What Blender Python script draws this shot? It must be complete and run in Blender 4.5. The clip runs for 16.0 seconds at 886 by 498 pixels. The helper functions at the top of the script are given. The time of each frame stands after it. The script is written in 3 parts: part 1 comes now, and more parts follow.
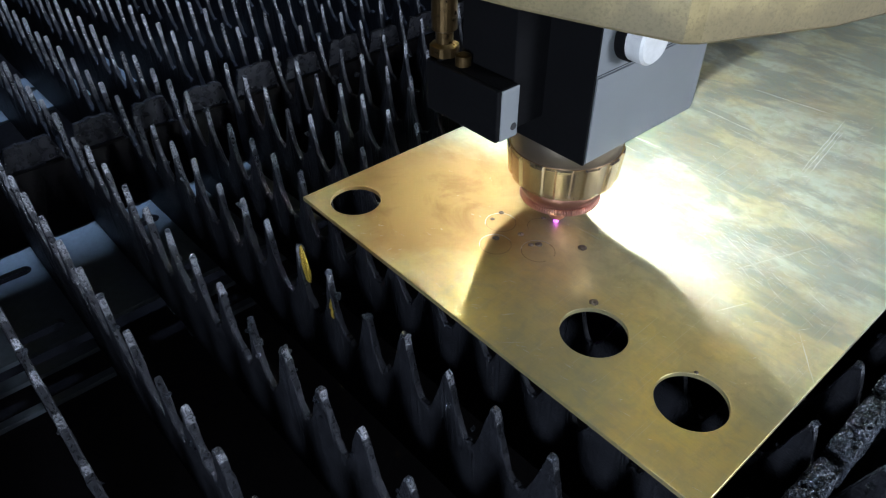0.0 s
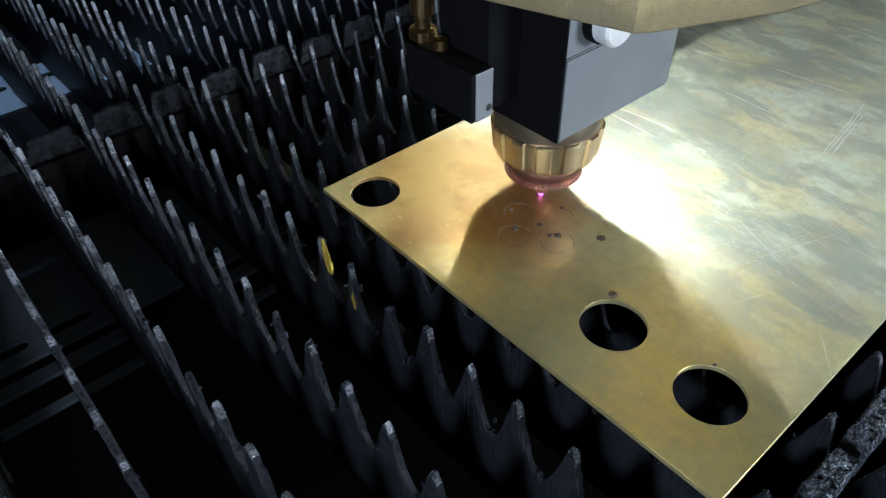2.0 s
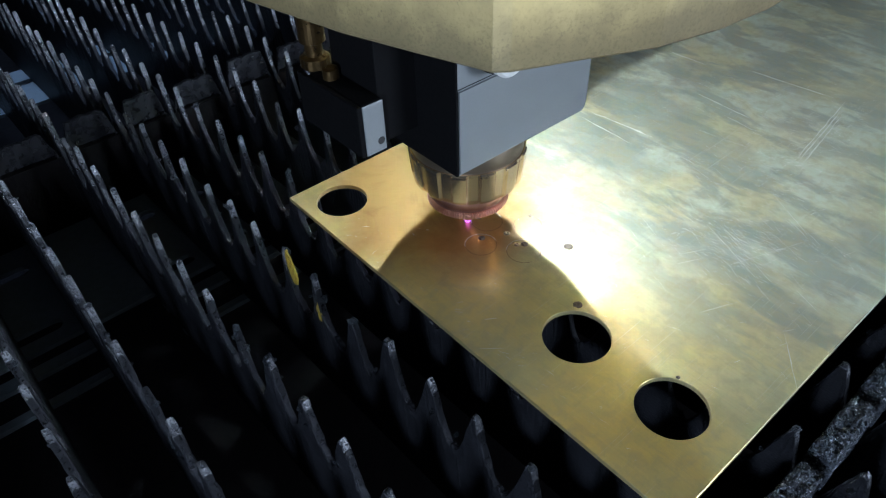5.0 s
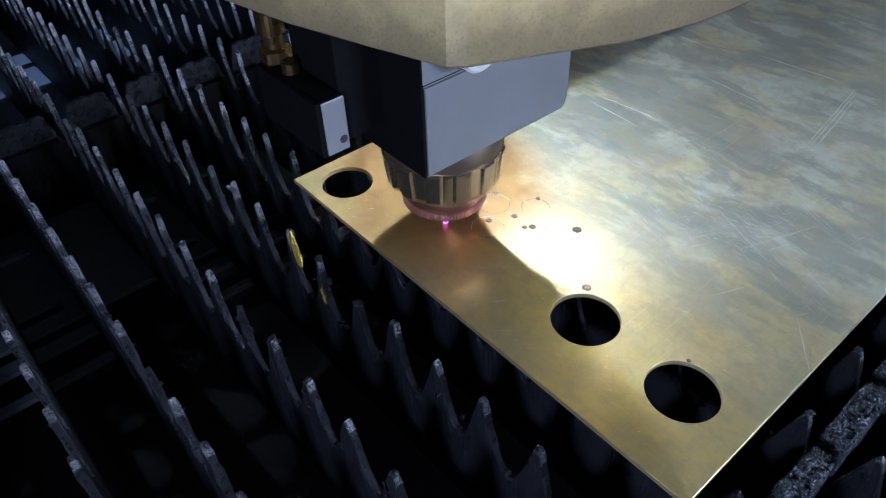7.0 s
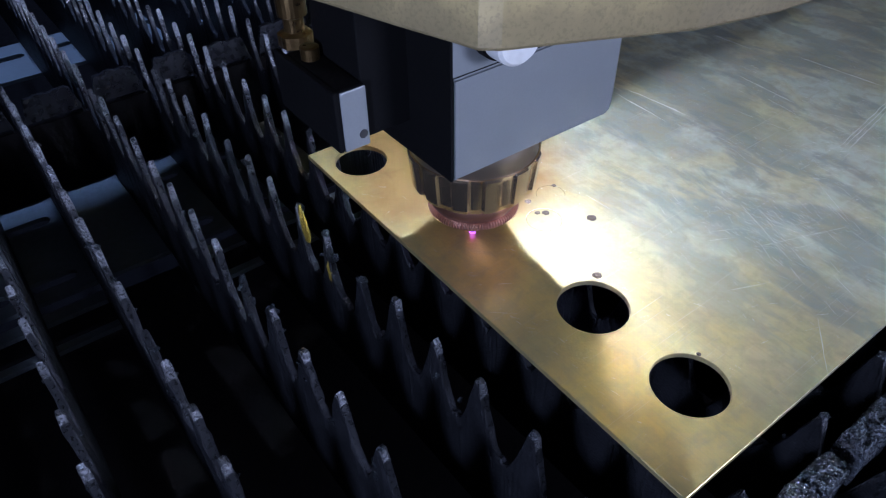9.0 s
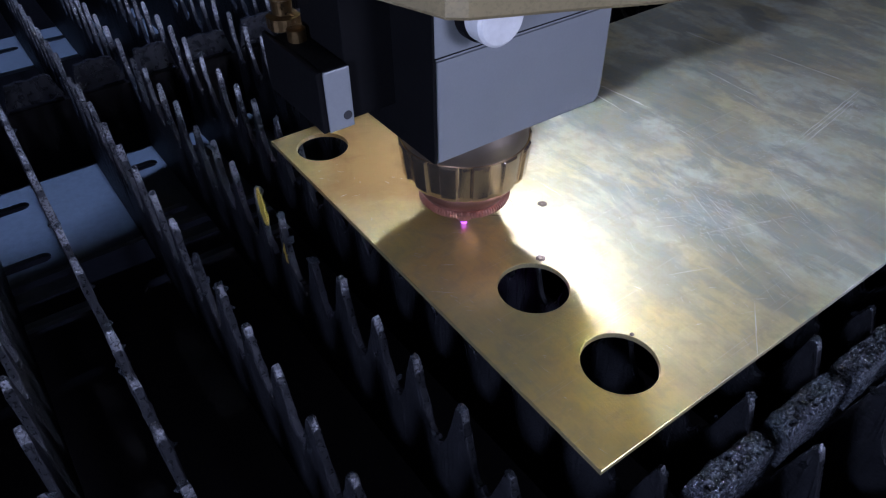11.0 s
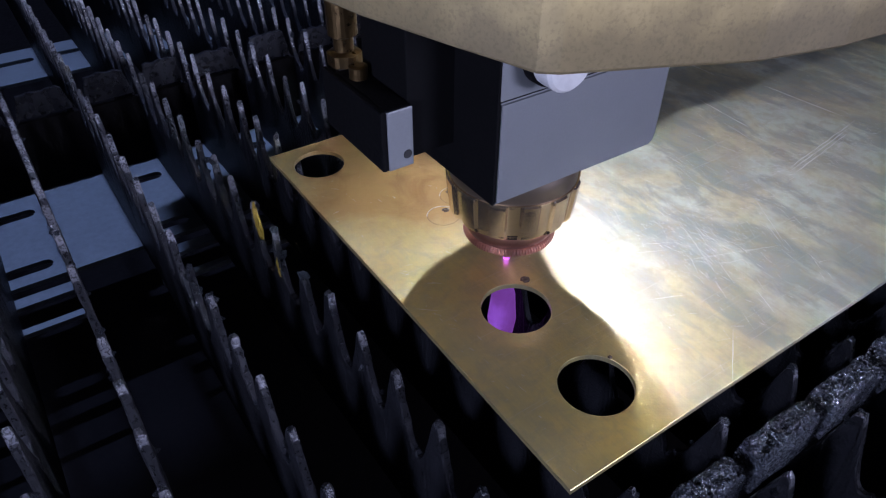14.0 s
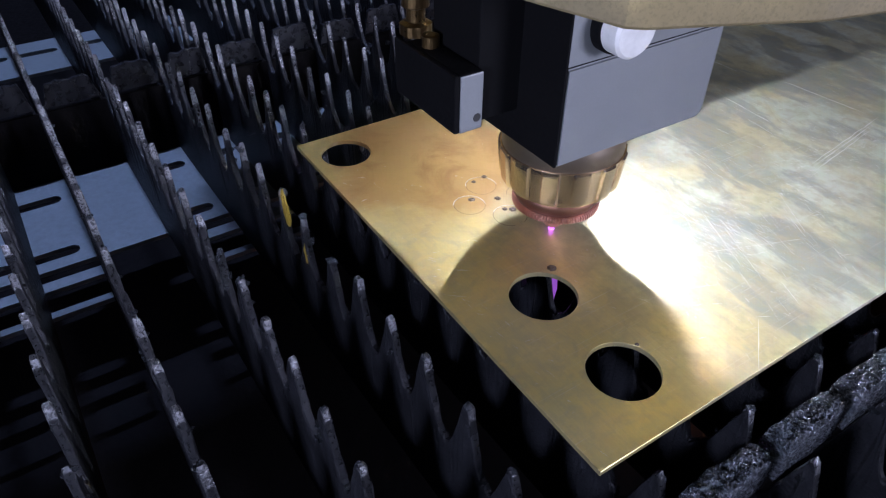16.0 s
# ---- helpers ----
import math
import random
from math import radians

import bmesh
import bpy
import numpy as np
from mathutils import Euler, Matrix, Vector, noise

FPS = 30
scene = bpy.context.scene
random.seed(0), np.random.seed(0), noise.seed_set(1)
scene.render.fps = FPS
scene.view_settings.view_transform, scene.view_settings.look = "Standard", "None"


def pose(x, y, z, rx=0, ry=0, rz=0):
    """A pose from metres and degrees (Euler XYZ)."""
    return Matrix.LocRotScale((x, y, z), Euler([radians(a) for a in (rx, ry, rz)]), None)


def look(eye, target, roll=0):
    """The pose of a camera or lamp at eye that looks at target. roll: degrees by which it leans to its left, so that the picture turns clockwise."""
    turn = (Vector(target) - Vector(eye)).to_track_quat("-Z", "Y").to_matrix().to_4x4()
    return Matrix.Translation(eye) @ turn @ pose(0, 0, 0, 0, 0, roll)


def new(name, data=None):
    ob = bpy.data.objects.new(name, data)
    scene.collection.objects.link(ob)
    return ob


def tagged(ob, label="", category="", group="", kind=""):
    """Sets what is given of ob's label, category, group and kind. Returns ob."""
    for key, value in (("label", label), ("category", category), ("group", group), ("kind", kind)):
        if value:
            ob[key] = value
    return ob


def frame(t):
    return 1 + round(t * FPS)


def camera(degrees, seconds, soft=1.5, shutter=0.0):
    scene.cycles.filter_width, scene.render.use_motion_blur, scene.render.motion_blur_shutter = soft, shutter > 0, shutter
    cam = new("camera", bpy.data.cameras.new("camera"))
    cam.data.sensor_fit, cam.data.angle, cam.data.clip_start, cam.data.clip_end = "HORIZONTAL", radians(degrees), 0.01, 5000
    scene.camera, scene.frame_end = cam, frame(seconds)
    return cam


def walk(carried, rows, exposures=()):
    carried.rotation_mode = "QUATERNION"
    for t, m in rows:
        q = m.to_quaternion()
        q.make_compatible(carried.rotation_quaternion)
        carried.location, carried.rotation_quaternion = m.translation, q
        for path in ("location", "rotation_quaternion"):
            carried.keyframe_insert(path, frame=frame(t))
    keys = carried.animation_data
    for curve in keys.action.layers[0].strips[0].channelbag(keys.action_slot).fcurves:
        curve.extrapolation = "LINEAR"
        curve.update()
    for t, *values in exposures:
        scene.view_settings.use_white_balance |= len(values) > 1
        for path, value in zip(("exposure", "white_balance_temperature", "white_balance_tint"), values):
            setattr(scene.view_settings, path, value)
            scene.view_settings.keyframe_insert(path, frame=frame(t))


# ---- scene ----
D = 0.1  # the numbers of this scene are in tenths of a metre: every length is multiplied by D


def dm(x, y, z, rx=0, ry=0, rz=0):
    return pose(x * D, y * D, z * D, rx, ry, rz)


# ---- camera: seconds, eye, target, roll ----
cam = camera(65.0, 16.0, soft=1.2)
PATH = [
    (0, (1.815, -0.958, 1.388), (0.649, 0.07, 0.129), -0.0),
    (0.5, (1.841, -0.941, 1.465), (0.693, 0.048, 0.159), -0.9),
    (1, (1.83, -0.926, 1.474), (0.688, 0.055, 0.158), -1.0),
    (1.5, (1.795, -0.937, 1.48), (0.651, 0.034, 0.158), -1.4),
    (2, (1.776, -0.952, 1.467), (0.632, 0.006, 0.135), -1.6),
    (2.5, (1.776, -0.924, 1.468), (0.627, 0.021, 0.132), -2.2),
    (3, (1.793, -0.878, 1.496), (0.646, 0.054, 0.148), -2.5),
    (3.5, (1.814, -0.846, 1.495), (0.664, 0.099, 0.159), -2.5),
    (4, (1.83, -0.827, 1.483), (0.679, 0.125, 0.153), -2.4),
    (6.5, (1.797, -0.85, 1.435), (0.655, 0.104, 0.098), -1.7),
    (7, (1.808, -0.849, 1.419), (0.667, 0.094, 0.074), -1.9),
    (7.5, (1.806, -0.862, 1.426), (0.662, 0.081, 0.083), -1.8),
    (8, (1.854, -0.834, 1.354), (0.691, 0.104, 0.025), -1.6),
    (8.5, (1.884, -0.788, 1.333), (0.703, 0.122, -0.001), -1.3),
    (9, (1.865, -0.813, 1.317), (0.653, 0.076, -0.004), -1.0),
    (9.5, (1.94, -0.744, 1.258), (0.717, 0.143, -0.052), -0.6),
    (10, (1.991, -0.721, 1.289), (0.762, 0.152, -0.026), -1.3),
    (12.5, (2.074, -0.688, 1.266), (0.806, 0.181, -0.013), 0.2),
    (13, (2.095, -0.692, 1.279), (0.819, 0.175, 0.006), 0.1),
    (13.5, (2.098, -0.685, 1.304), (0.816, 0.176, 0.034), 0.2),
    (14, (2.092, -0.675, 1.306), (0.806, 0.193, 0.045), 0.2),
    (14.5, (2.084, -0.699, 1.297), (0.796, 0.162, 0.032), 0.1),
    (15, (2.067, -0.707, 1.302), (0.781, 0.155, 0.035), 0.3),
    (15.5, (2.076, -0.717, 1.307), (0.792, 0.141, 0.036), 0.3),
    (16, (2.093, -0.749, 1.299), (0.798, 0.102, 0.034), 0.6),
]
EXPOSURE = [(0.0, 0.95, 6500, 15), (4.0, 0.75, 6300, 9), (7.0, 0.4, 5700, 25), (9.5, 0.3, 5600, 30), (12.5, 0.02, 5900, 38), (14.5, 0.35, 6000, 39), (16.0, 0.72, 6200, 33)]  # seconds, stops, kelvin, tint
walk(cam, [(t, look(Vector(e) * D, Vector(g) * D, r)) for t, e, g, r in PATH], EXPOSURE)

# place of the laser head over the sheet: seconds, x, y
HEAD = [
    (0, 0.0000, -0.0000),
    (0.5, -0.0391, 0.0148),
    (1, -0.0771, 0.0108),
    (1.5, -0.0957, -0.0324),
    (2, -0.1386, -0.0164),
    (2.5, -0.1338, -0.0600),
    (3, -0.1710, -0.0709),
    (3.5, -0.1852, -0.0976),
    (4, -0.1774, -0.1374),
    (6.5, -0.1521, -0.2832),
    (7, -0.1533, -0.3225),
    (7.5, -0.1088, -0.3190),
    (8, -0.0928, -0.3645),
    (8.5, -0.0574, -0.3581),
    (9, -0.0178, -0.3691),
    (9.5, 0.0253, -0.3922),
    (10, 0.0509, -0.3505),
    (12.5, 0.1760, -0.2739),
    (13, 0.2193, -0.2691),
    (13.5, 0.1981, -0.2305),
    (14, 0.2303, -0.2015),
    (14.5, 0.2320, -0.1717),
    (15, 0.2055, -0.1359),
    (15.5, 0.2281, -0.1009),
    (16, 0.1895, -0.0965),
]

# ---- light ----
LED = 16500.0  # glow of the work light under the head's cover
DAY_EAST, DAY_NORTH, SOUTH_FILL, TRAY_FILL, AMBIENT = 68.0, 6.0, 2.0, 21.0, 0.005
world = bpy.data.worlds.new("world")
scene.world = world
world.use_nodes = True
world.node_tree.nodes["Background"].inputs[0].default_value = (0.45, 0.6, 1.0, 1)
world.node_tree.nodes["Background"].inputs[1].default_value = AMBIENT


def area(name, m, sx, sy, power, colour):
    lamp = bpy.data.lights.new(name, "AREA")
    lamp.shape, lamp.size, lamp.size_y, lamp.energy, lamp.color = "RECTANGLE", sx, sy, power, colour
    ob = new(name, lamp)
    ob.matrix_world = m
    return ob


# windows are assumed, not seen or modelled: area lamps give their daylight
area("east_window_daylight", look((3.1, 1.25, 0.62), (0, 0.0, 0.0)), 0.9, 0.7, DAY_EAST, (0.74, 0.86, 1.0))
area("north_window_daylight", look((-0.9, 3.25, 1.6), (-0.6, 0.0, 1.0)), 3.2, 1.4, DAY_NORTH, (0.85, 1.0, 0.98))
# soft blue fill added behind the camera; no window stands there
area("south_fill_light", look((1.2, -3.2, 1.6), (0.6, 0.0, 0)), 1.4, 0.9, SOUTH_FILL, (0.5, 0.68, 1.0))
# unseen fill lamp added near the slats to brighten the tooth faces
area("tooth_fill_lamp", look((0.21, -0.19, 0.09), (0.10, -0.03, -0.01)), 0.03, 0.03, 0.36, (0.68, 0.82, 1.0))
# unseen lamp added overhead to light the tray panels blue
area("tray_fill_light", pose(-0.20, -0.03, 1.74), 0.008, 0.16, TRAY_FILL, (0.46, 0.66, 1.0))


# ---- materials ----
def nodes_of(name):
    m = bpy.data.materials.new(name)
    m.use_nodes = True
    return m, m.node_tree, m.node_tree.nodes["Principled BSDF"]


def tex_noise(nt, co, scale, detail=5, stretch=None, rough=0.55, distortion=0.0):
    n = nt.nodes.new("ShaderNodeTexNoise")
    n.inputs["Scale"].default_value, n.inputs["Detail"].default_value = scale, detail
    n.inputs["Roughness"].default_value, n.inputs["Distortion"].default_value = rough, distortion
    src = co
    if stretch:
        mp = nt.nodes.new("ShaderNodeMapping")
        mp.inputs["Scale"].default_value, mp.inputs["Rotation"].default_value = stretch[0], stretch[1]
        nt.links.new(co, mp.inputs["Vector"])
        src = mp.outputs[0]
    nt.links.new(src, n.inputs["Vector"])
    return n.outputs["Fac"]


def ramp(nt, fac, stops):
    r = nt.nodes.new("ShaderNodeValToRGB")
    while len(r.color_ramp.elements) < len(stops):
        r.color_ramp.elements.new(0.5)
    for e, (p, c) in zip(r.color_ramp.elements, stops):
        e.position = p
        e.color = (*c, 1) if isinstance(c, tuple) else (c, c, c, 1)
    nt.links.new(fac, r.inputs[0])
    return r.outputs[0]


def mix(nt, fac, a, b, mode="MIX"):
    n = nt.nodes.new("ShaderNodeMix")
    n.data_type, n.blend_type = "RGBA", mode
    for sock, val in ((n.inputs["Factor"], fac), (n.inputs["A"], a), (n.inputs["B"], b)):
        if isinstance(val, (int, float)):
            sock.default_value = val
        elif isinstance(val, tuple):
            sock.default_value = (*val, 1)
        else:
            nt.links.new(val, sock)
    return n.outputs["Result"]


def mat(name, colour, rough=0.5, metal=0.0, var=0.25, scale=60.0, bump=0.0, bump_scale=300.0, emit=None, glow=0.0, colour2=None, rough_var=0.1, depth=0.0006, grain=0.35):
    m, nt, b = nodes_of(name)
    co = nt.nodes.new("ShaderNodeTexCoord").outputs["Object"]
    c2 = colour2 or tuple(c * (1 - var) for c in colour)
    big = ramp(nt, tex_noise(nt, co, scale, 6), [(0.35, c2), (0.68, colour)])
    fine = tex_noise(nt, co, bump_scale, 4)
    col = mix(nt, grain, big, ramp(nt, fine, [(0.3, tuple(c * 0.6 for c in colour)), (0.7, tuple(min(1, c * 1.25) for c in colour))]))
    nt.links.new(col, b.inputs["Base Color"])
    b.inputs["Metallic"].default_value = metal
    mr = nt.nodes.new("ShaderNodeMapRange")
    mr.inputs["From Min"].default_value, mr.inputs["From Max"].default_value = 0.3, 0.7
    mr.inputs["To Min"].default_value, mr.inputs["To Max"].default_value = max(0.02, rough - rough_var), min(1, rough + rough_var)
    nt.links.new(fine, mr.inputs["Value"])
    nt.links.new(mr.outputs[0], b.inputs["Roughness"])
    if bump:
        bp = nt.nodes.new("ShaderNodeBump")
        bp.inputs["Strength"].default_value, bp.inputs["Distance"].default_value = bump, depth
        nt.links.new(fine, bp.inputs["Height"])
        nt.links.new(bp.outputs[0], b.inputs["Normal"])
    if emit:
        b.inputs["Emission Color"].default_value = (*emit, 1)
        b.inputs["Emission Strength"].default_value = glow
    return m


def brass_sheet_material():
    m, nt, b = nodes_of("brass_sheet")
    co = nt.nodes.new("ShaderNodeTexCoord").outputs["Object"]
    # pale film in cloudy wiped patches, faded out towards the front of the sheet
    cloud = tex_noise(nt, co, 30, 7, ((0.8, 1.25, 1), (0, 0, 0.35)), 0.6, 0.5)
    wipe = tex_noise(nt, co, 42, 7, ((0.75, 1.7, 1), (0, 0, 0.10)), 0.62, 0.35)
    patch = tex_noise(nt, co, 19, 6, ((0.8, 1.3, 1), (0, 0, -0.2)), 0.55, 0.4)
    haze = tex_noise(nt, co, 230, 6, None, 0.65, 0.4)
    fine = tex_noise(nt, co, 1500, 3)
    brushed = tex_noise(nt, co, 300, 5, ((0.05, 7, 1), (0, 0, 0.05)))
    hairs = tex_noise(nt, co, 420, 4, ((7, 0.06, 1), (0, 0, -0.25)))
    sep = nt.nodes.new("ShaderNodeSeparateXYZ")
    nt.links.new(co, sep.inputs[0])
    away = nt.nodes.new("ShaderNodeMapRange")
    away.inputs["From Min"].default_value, away.inputs["From Max"].default_value = 0.025, 0.085
    away.inputs["To Min"].default_value, away.inputs["To Max"].default_value = 0.12, 1.0
    nt.links.new(sep.outputs["Y"], away.inputs["Value"])
    film = mix(nt, 1.0, ramp(nt, cloud, [(0.42, 0.55), (0.55, 1.0)]), away.outputs[0], "MULTIPLY")
    col = mix(nt, film, (0.70, 0.56, 0.21), (0.65, 0.69, 0.57))
    col = mix(nt, mix(nt, 1.0, ramp(nt, wipe, [(0.475, 0.0), (0.56, 0.85)]), away.outputs[0], "MULTIPLY"), col, (0.37, 0.40, 0.335))
    col = mix(nt, mix(nt, 1.0, ramp(nt, patch, [(0.50, 0.0), (0.58, 0.65)]), away.outputs[0], "MULTIPLY"), col, (0.31, 0.35, 0.315))
    col = mix(nt, ramp(nt, patch, [(0.30, 0.25), (0.40, 0.0)]), col, (0.68, 0.63, 0.42))
    col = mix(nt, ramp(nt, haze, [(0.36, 0.5), (0.56, 0.0)]), col, (0.48, 0.43, 0.26))
    col = mix(nt, ramp(nt, brushed, [(0.36, 0.16), (0.55, 0.0)]), col, (0.45, 0.38, 0.22))
    col = mix(nt, ramp(nt, hairs, [(0.62, 0.0), (0.70, 0.3)]), col, (0.86, 0.85, 0.74))
    # brown heat stain round the cuts, with the cover's brown reflection painted in
    mp = nt.nodes.new("ShaderNodeMapping")
    mp.vector_type = "TEXTURE"
    mp.inputs["Location"].default_value, mp.inputs["Scale"].default_value = (0.030, 0.036, 0), (0.050, 0.048, 0.02)
    nt.links.new(co, mp.inputs["Vector"])
    gr = nt.nodes.new("ShaderNodeTexGradient")
    gr.gradient_type = "SPHERICAL"
    nt.links.new(mp.outputs[0], gr.inputs[0])
    mu = nt.nodes.new("ShaderNodeMath")
    mu.operation = "MULTIPLY"
    nt.links.new(gr.outputs["Fac"], mu.inputs[0])
    nt.links.new(tex_noise(nt, co, 40, 6, None, 0.6, 0.5), mu.inputs[1])
    col = mix(nt, ramp(nt, mu.outputs[0], [(0.02, 0.0), (0.20, 0.9)]), col, (0.41, 0.235, 0.08))
    soot_shade = nt.nodes.new("ShaderNodeMath")
    soot_shade.operation = "MULTIPLY"
    nt.links.new(gr.outputs["Fac"], soot_shade.inputs[0])
    nt.links.new(ramp(nt, tex_noise(nt, co, 48, 8, None, 0.62, 0.7), [(0.46, 0.0), (0.66, 1.0)]), soot_shade.inputs[1])
    col = mix(nt, ramp(nt, soot_shade.outputs[0], [(0.05, 0.0), (0.6, 0.8)]), col, (0.30, 0.155, 0.055))
    nt.links.new(col, b.inputs["Base Color"])
    nt.links.new(mix(nt, film, (0.80, 0.80, 0.80), (0.55, 0.55, 0.55)), b.inputs["Metallic"])
    ro = mix(nt, film, (0.31, 0.31, 0.31), (0.47, 0.47, 0.47))
    ro = mix(nt, ramp(nt, wipe, [(0.44, 0.0), (0.62, 0.8)]), ro, (0.30, 0.30, 0.30))
    nt.links.new(ro, b.inputs["Roughness"])
    bp = nt.nodes.new("ShaderNodeBump")
    bp.inputs["Strength"].default_value, bp.inputs["Distance"].default_value = 0.22, 0.0003
    nt.links.new(mix(nt, 0.4, fine, haze), bp.inputs["Height"])
    nt.links.new(bp.outputs[0], b.inputs["Normal"])
    return m


M_SHEET = brass_sheet_material()
# slat tones carry the light: near-black flanks, mid edges, pale tips
M_STEEL = mat("slat_flank_shaded", (0.017, 0.018, 0.022), 0.5, 0.2, 0.6, 160, 0.7, 1100, rough_var=0.15)
M_EDGE = mat("slat_edge_lit", (0.034, 0.036, 0.042), 0.32, 0.7, 0.6, 70, 0.35, 900, rough_var=0.12, grain=0.12)
M_TIP = mat("lit_tip", (0.13, 0.135, 0.15), 0.3, 0.7, 0.5, 70, 0.6, 1200, rough_var=0.15, grain=0.15)
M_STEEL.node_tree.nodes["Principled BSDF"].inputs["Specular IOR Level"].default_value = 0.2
M_SLAG = mat("slag", (0.115, 0.13, 0.155), 0.25, 0.6, 0.9, 500, 1.0, 1300, rough_var=0.2, depth=0.0012)
M_YELLOW = mat("brass_spatter", (0.62, 0.42, 0.06), 0.5, 0.4, 0.6, 500, 0.9, 1300)
# near-black stands in for the deep shade below the slats
M_TRAY = mat("tray_deep_shade", (0.0035, 0.003, 0.0035), 0.85, 0.0, 0.5, 40, 0.4, 300)
M_PANEL = mat("tray_panel", (0.15, 0.18, 0.20), 0.45, 0.15, 0.2, 25, 0.05, 400, rough_var=0.06)
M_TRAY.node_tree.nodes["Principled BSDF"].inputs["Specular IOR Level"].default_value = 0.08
M_TAB = mat("tab_steel", (0.026, 0.027, 0.032), 0.3, 0.6, 0.35, 40, 0.25, 400, rough_var=0.1, grain=0.05)
# anodised black, set darker still to keep the head's shaded sides unlit
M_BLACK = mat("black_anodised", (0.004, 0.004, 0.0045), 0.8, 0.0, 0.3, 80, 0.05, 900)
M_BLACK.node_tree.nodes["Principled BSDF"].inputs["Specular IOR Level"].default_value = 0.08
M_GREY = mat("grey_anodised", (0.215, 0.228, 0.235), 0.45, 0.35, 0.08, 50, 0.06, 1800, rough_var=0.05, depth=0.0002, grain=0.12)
M_COLLAR = mat("brass_collar", (0.74, 0.58, 0.42), 0.24, 0.97, 0.04, 60, 0.0, 2400, rough_var=0.02, grain=0.03)
M_BRONZE = mat("dark_bronze", (0.20, 0.16, 0.12), 0.4, 0.8, 0.15, 60, 0.0, 2400, rough_var=0.03, grain=0.04)
M_COPPER = mat("copper", (0.74, 0.42, 0.33), 0.42, 1.0, 0.12, 60, 0.0, 2400, rough_var=0.03, grain=0.04)
M_CONE = mat("dark_copper", (0.30, 0.15, 0.11), 0.45, 0.9, 0.15, 60, 0.0, 2400, rough_var=0.03, grain=0.04)
M_CHROME = mat("pale_pin", (0.62, 0.62, 0.60), 0.45, 0.1, 0.05, 50)
# brass colour lowered to stand in for shade under the cover
M_GOLD = mat("brass_fitting_shaded", (0.15, 0.095, 0.04), 0.35, 0.9, 0.4, 120, 0.1, 700)
M_LEFT = mat("left_led", (0.9, 0.9, 0.9), 0.4, emit=(0.83, 0.98, 0.97), glow=LED * 1.9)
M_LED = mat("led", (0.9, 0.9, 0.9), 0.4, emit=(0.83, 0.98, 0.97), glow=LED)
M_SPOT = mat("spot_led", (0.9, 0.9, 0.9), 0.4, emit=(0.95, 1.0, 0.96), glow=LED * 0.55)
M_PLASMA = mat("plasma", (0.3, 0.1, 0.5), 0.4, emit=(0.45, 0.10, 1.0), glow=2.5)
M_JET = mat("plasma_jet", (0.3, 0.1, 0.5), 0.4, emit=(0.55, 0.16, 0.85), glow=0.22)
M_SPARK = mat("spark", (0.9, 0.4, 0.1), 0.5, emit=(1.0, 0.36, 0.12), glow=13.0)
M_EMBER = mat("ember", (0.9, 0.3, 0.1), 0.5, emit=(1.0, 0.18, 0.05), glow=4.0)
M_WALL = mat("wall", (0.08, 0.08, 0.09), 0.9, 0.0, 0.3, 4)
M_SCORCH = mat("scorched", (0.16, 0.12, 0.09), 0.5, 0.5, 0.6, 600)
M_KERF = mat("kerf", (0.20, 0.13, 0.07), 0.7, 0.2, 0.4, 600)
M_SCRATCH = mat("scratch", (0.90, 0.90, 0.82), 0.38, 0.5, 0.1, 200)
M_RUBBER = mat("black_plastic", (0.02, 0.02, 0.02), 0.6)


def cover_paint():
    m, nt, b = nodes_of("cream_paint")
    co = nt.nodes.new("ShaderNodeTexCoord").outputs["Object"]
    col = ramp(nt, tex_noise(nt, co, 40, 6), [(0.3, (0.72, 0.55, 0.23)), (0.7, (0.80, 0.62, 0.29))])
    specks = ramp(nt, tex_noise(nt, co, 900, 3), [(0.66, 0.0), (0.74, 0.5)])
    col = mix(nt, specks, col, (0.24, 0.20, 0.11))
    # soot along the lower rim, spread wider to stand in for shade
    sep = nt.nodes.new("ShaderNodeSeparateXYZ")
    nt.links.new(co, sep.inputs[0])
    add = nt.nodes.new("ShaderNodeMath")
    add.operation = "MULTIPLY_ADD"
    nt.links.new(tex_noise(nt, co, 130, 5), add.inputs[0])
    add.inputs[1].default_value = 0.012
    nt.links.new(sep.outputs["Z"], add.inputs[2])
    soot_shade = ramp(nt, add.outputs[0], [(0.1005, 0.9), (0.114, 0.1)])
    col = mix(nt, soot_shade, col, (0.12, 0.095, 0.05))
    low = nt.nodes.new("ShaderNodeMapRange")
    low.inputs["From Min"].default_value, low.inputs["From Max"].default_value = 0.0925, 0.1045
    low.inputs["To Min"].default_value, low.inputs["To Max"].default_value = 1.0, 0.0
    nt.links.new(sep.outputs["Z"], low.inputs["Value"])
    grime = mix(nt, 1.0, ramp(nt, tex_noise(nt, co, 1700, 4), [(0.50, 0.0), (0.64, 0.55)]), low.outputs[0], "MULTIPLY")
    col = mix(nt, grime, col, (0.13, 0.105, 0.05))
    nt.links.new(col, b.inputs["Base Color"])
    b.inputs["Roughness"].default_value = 0.48
    bp = nt.nodes.new("ShaderNodeBump")
    bp.inputs["Strength"].default_value, bp.inputs["Distance"].default_value = 0.25, 0.0003
    nt.links.new(tex_noise(nt, co, 700, 3), bp.inputs["Height"])
    nt.links.new(bp.outputs[0], b.inputs["Normal"])
    return m


M_CREAM = cover_paint()


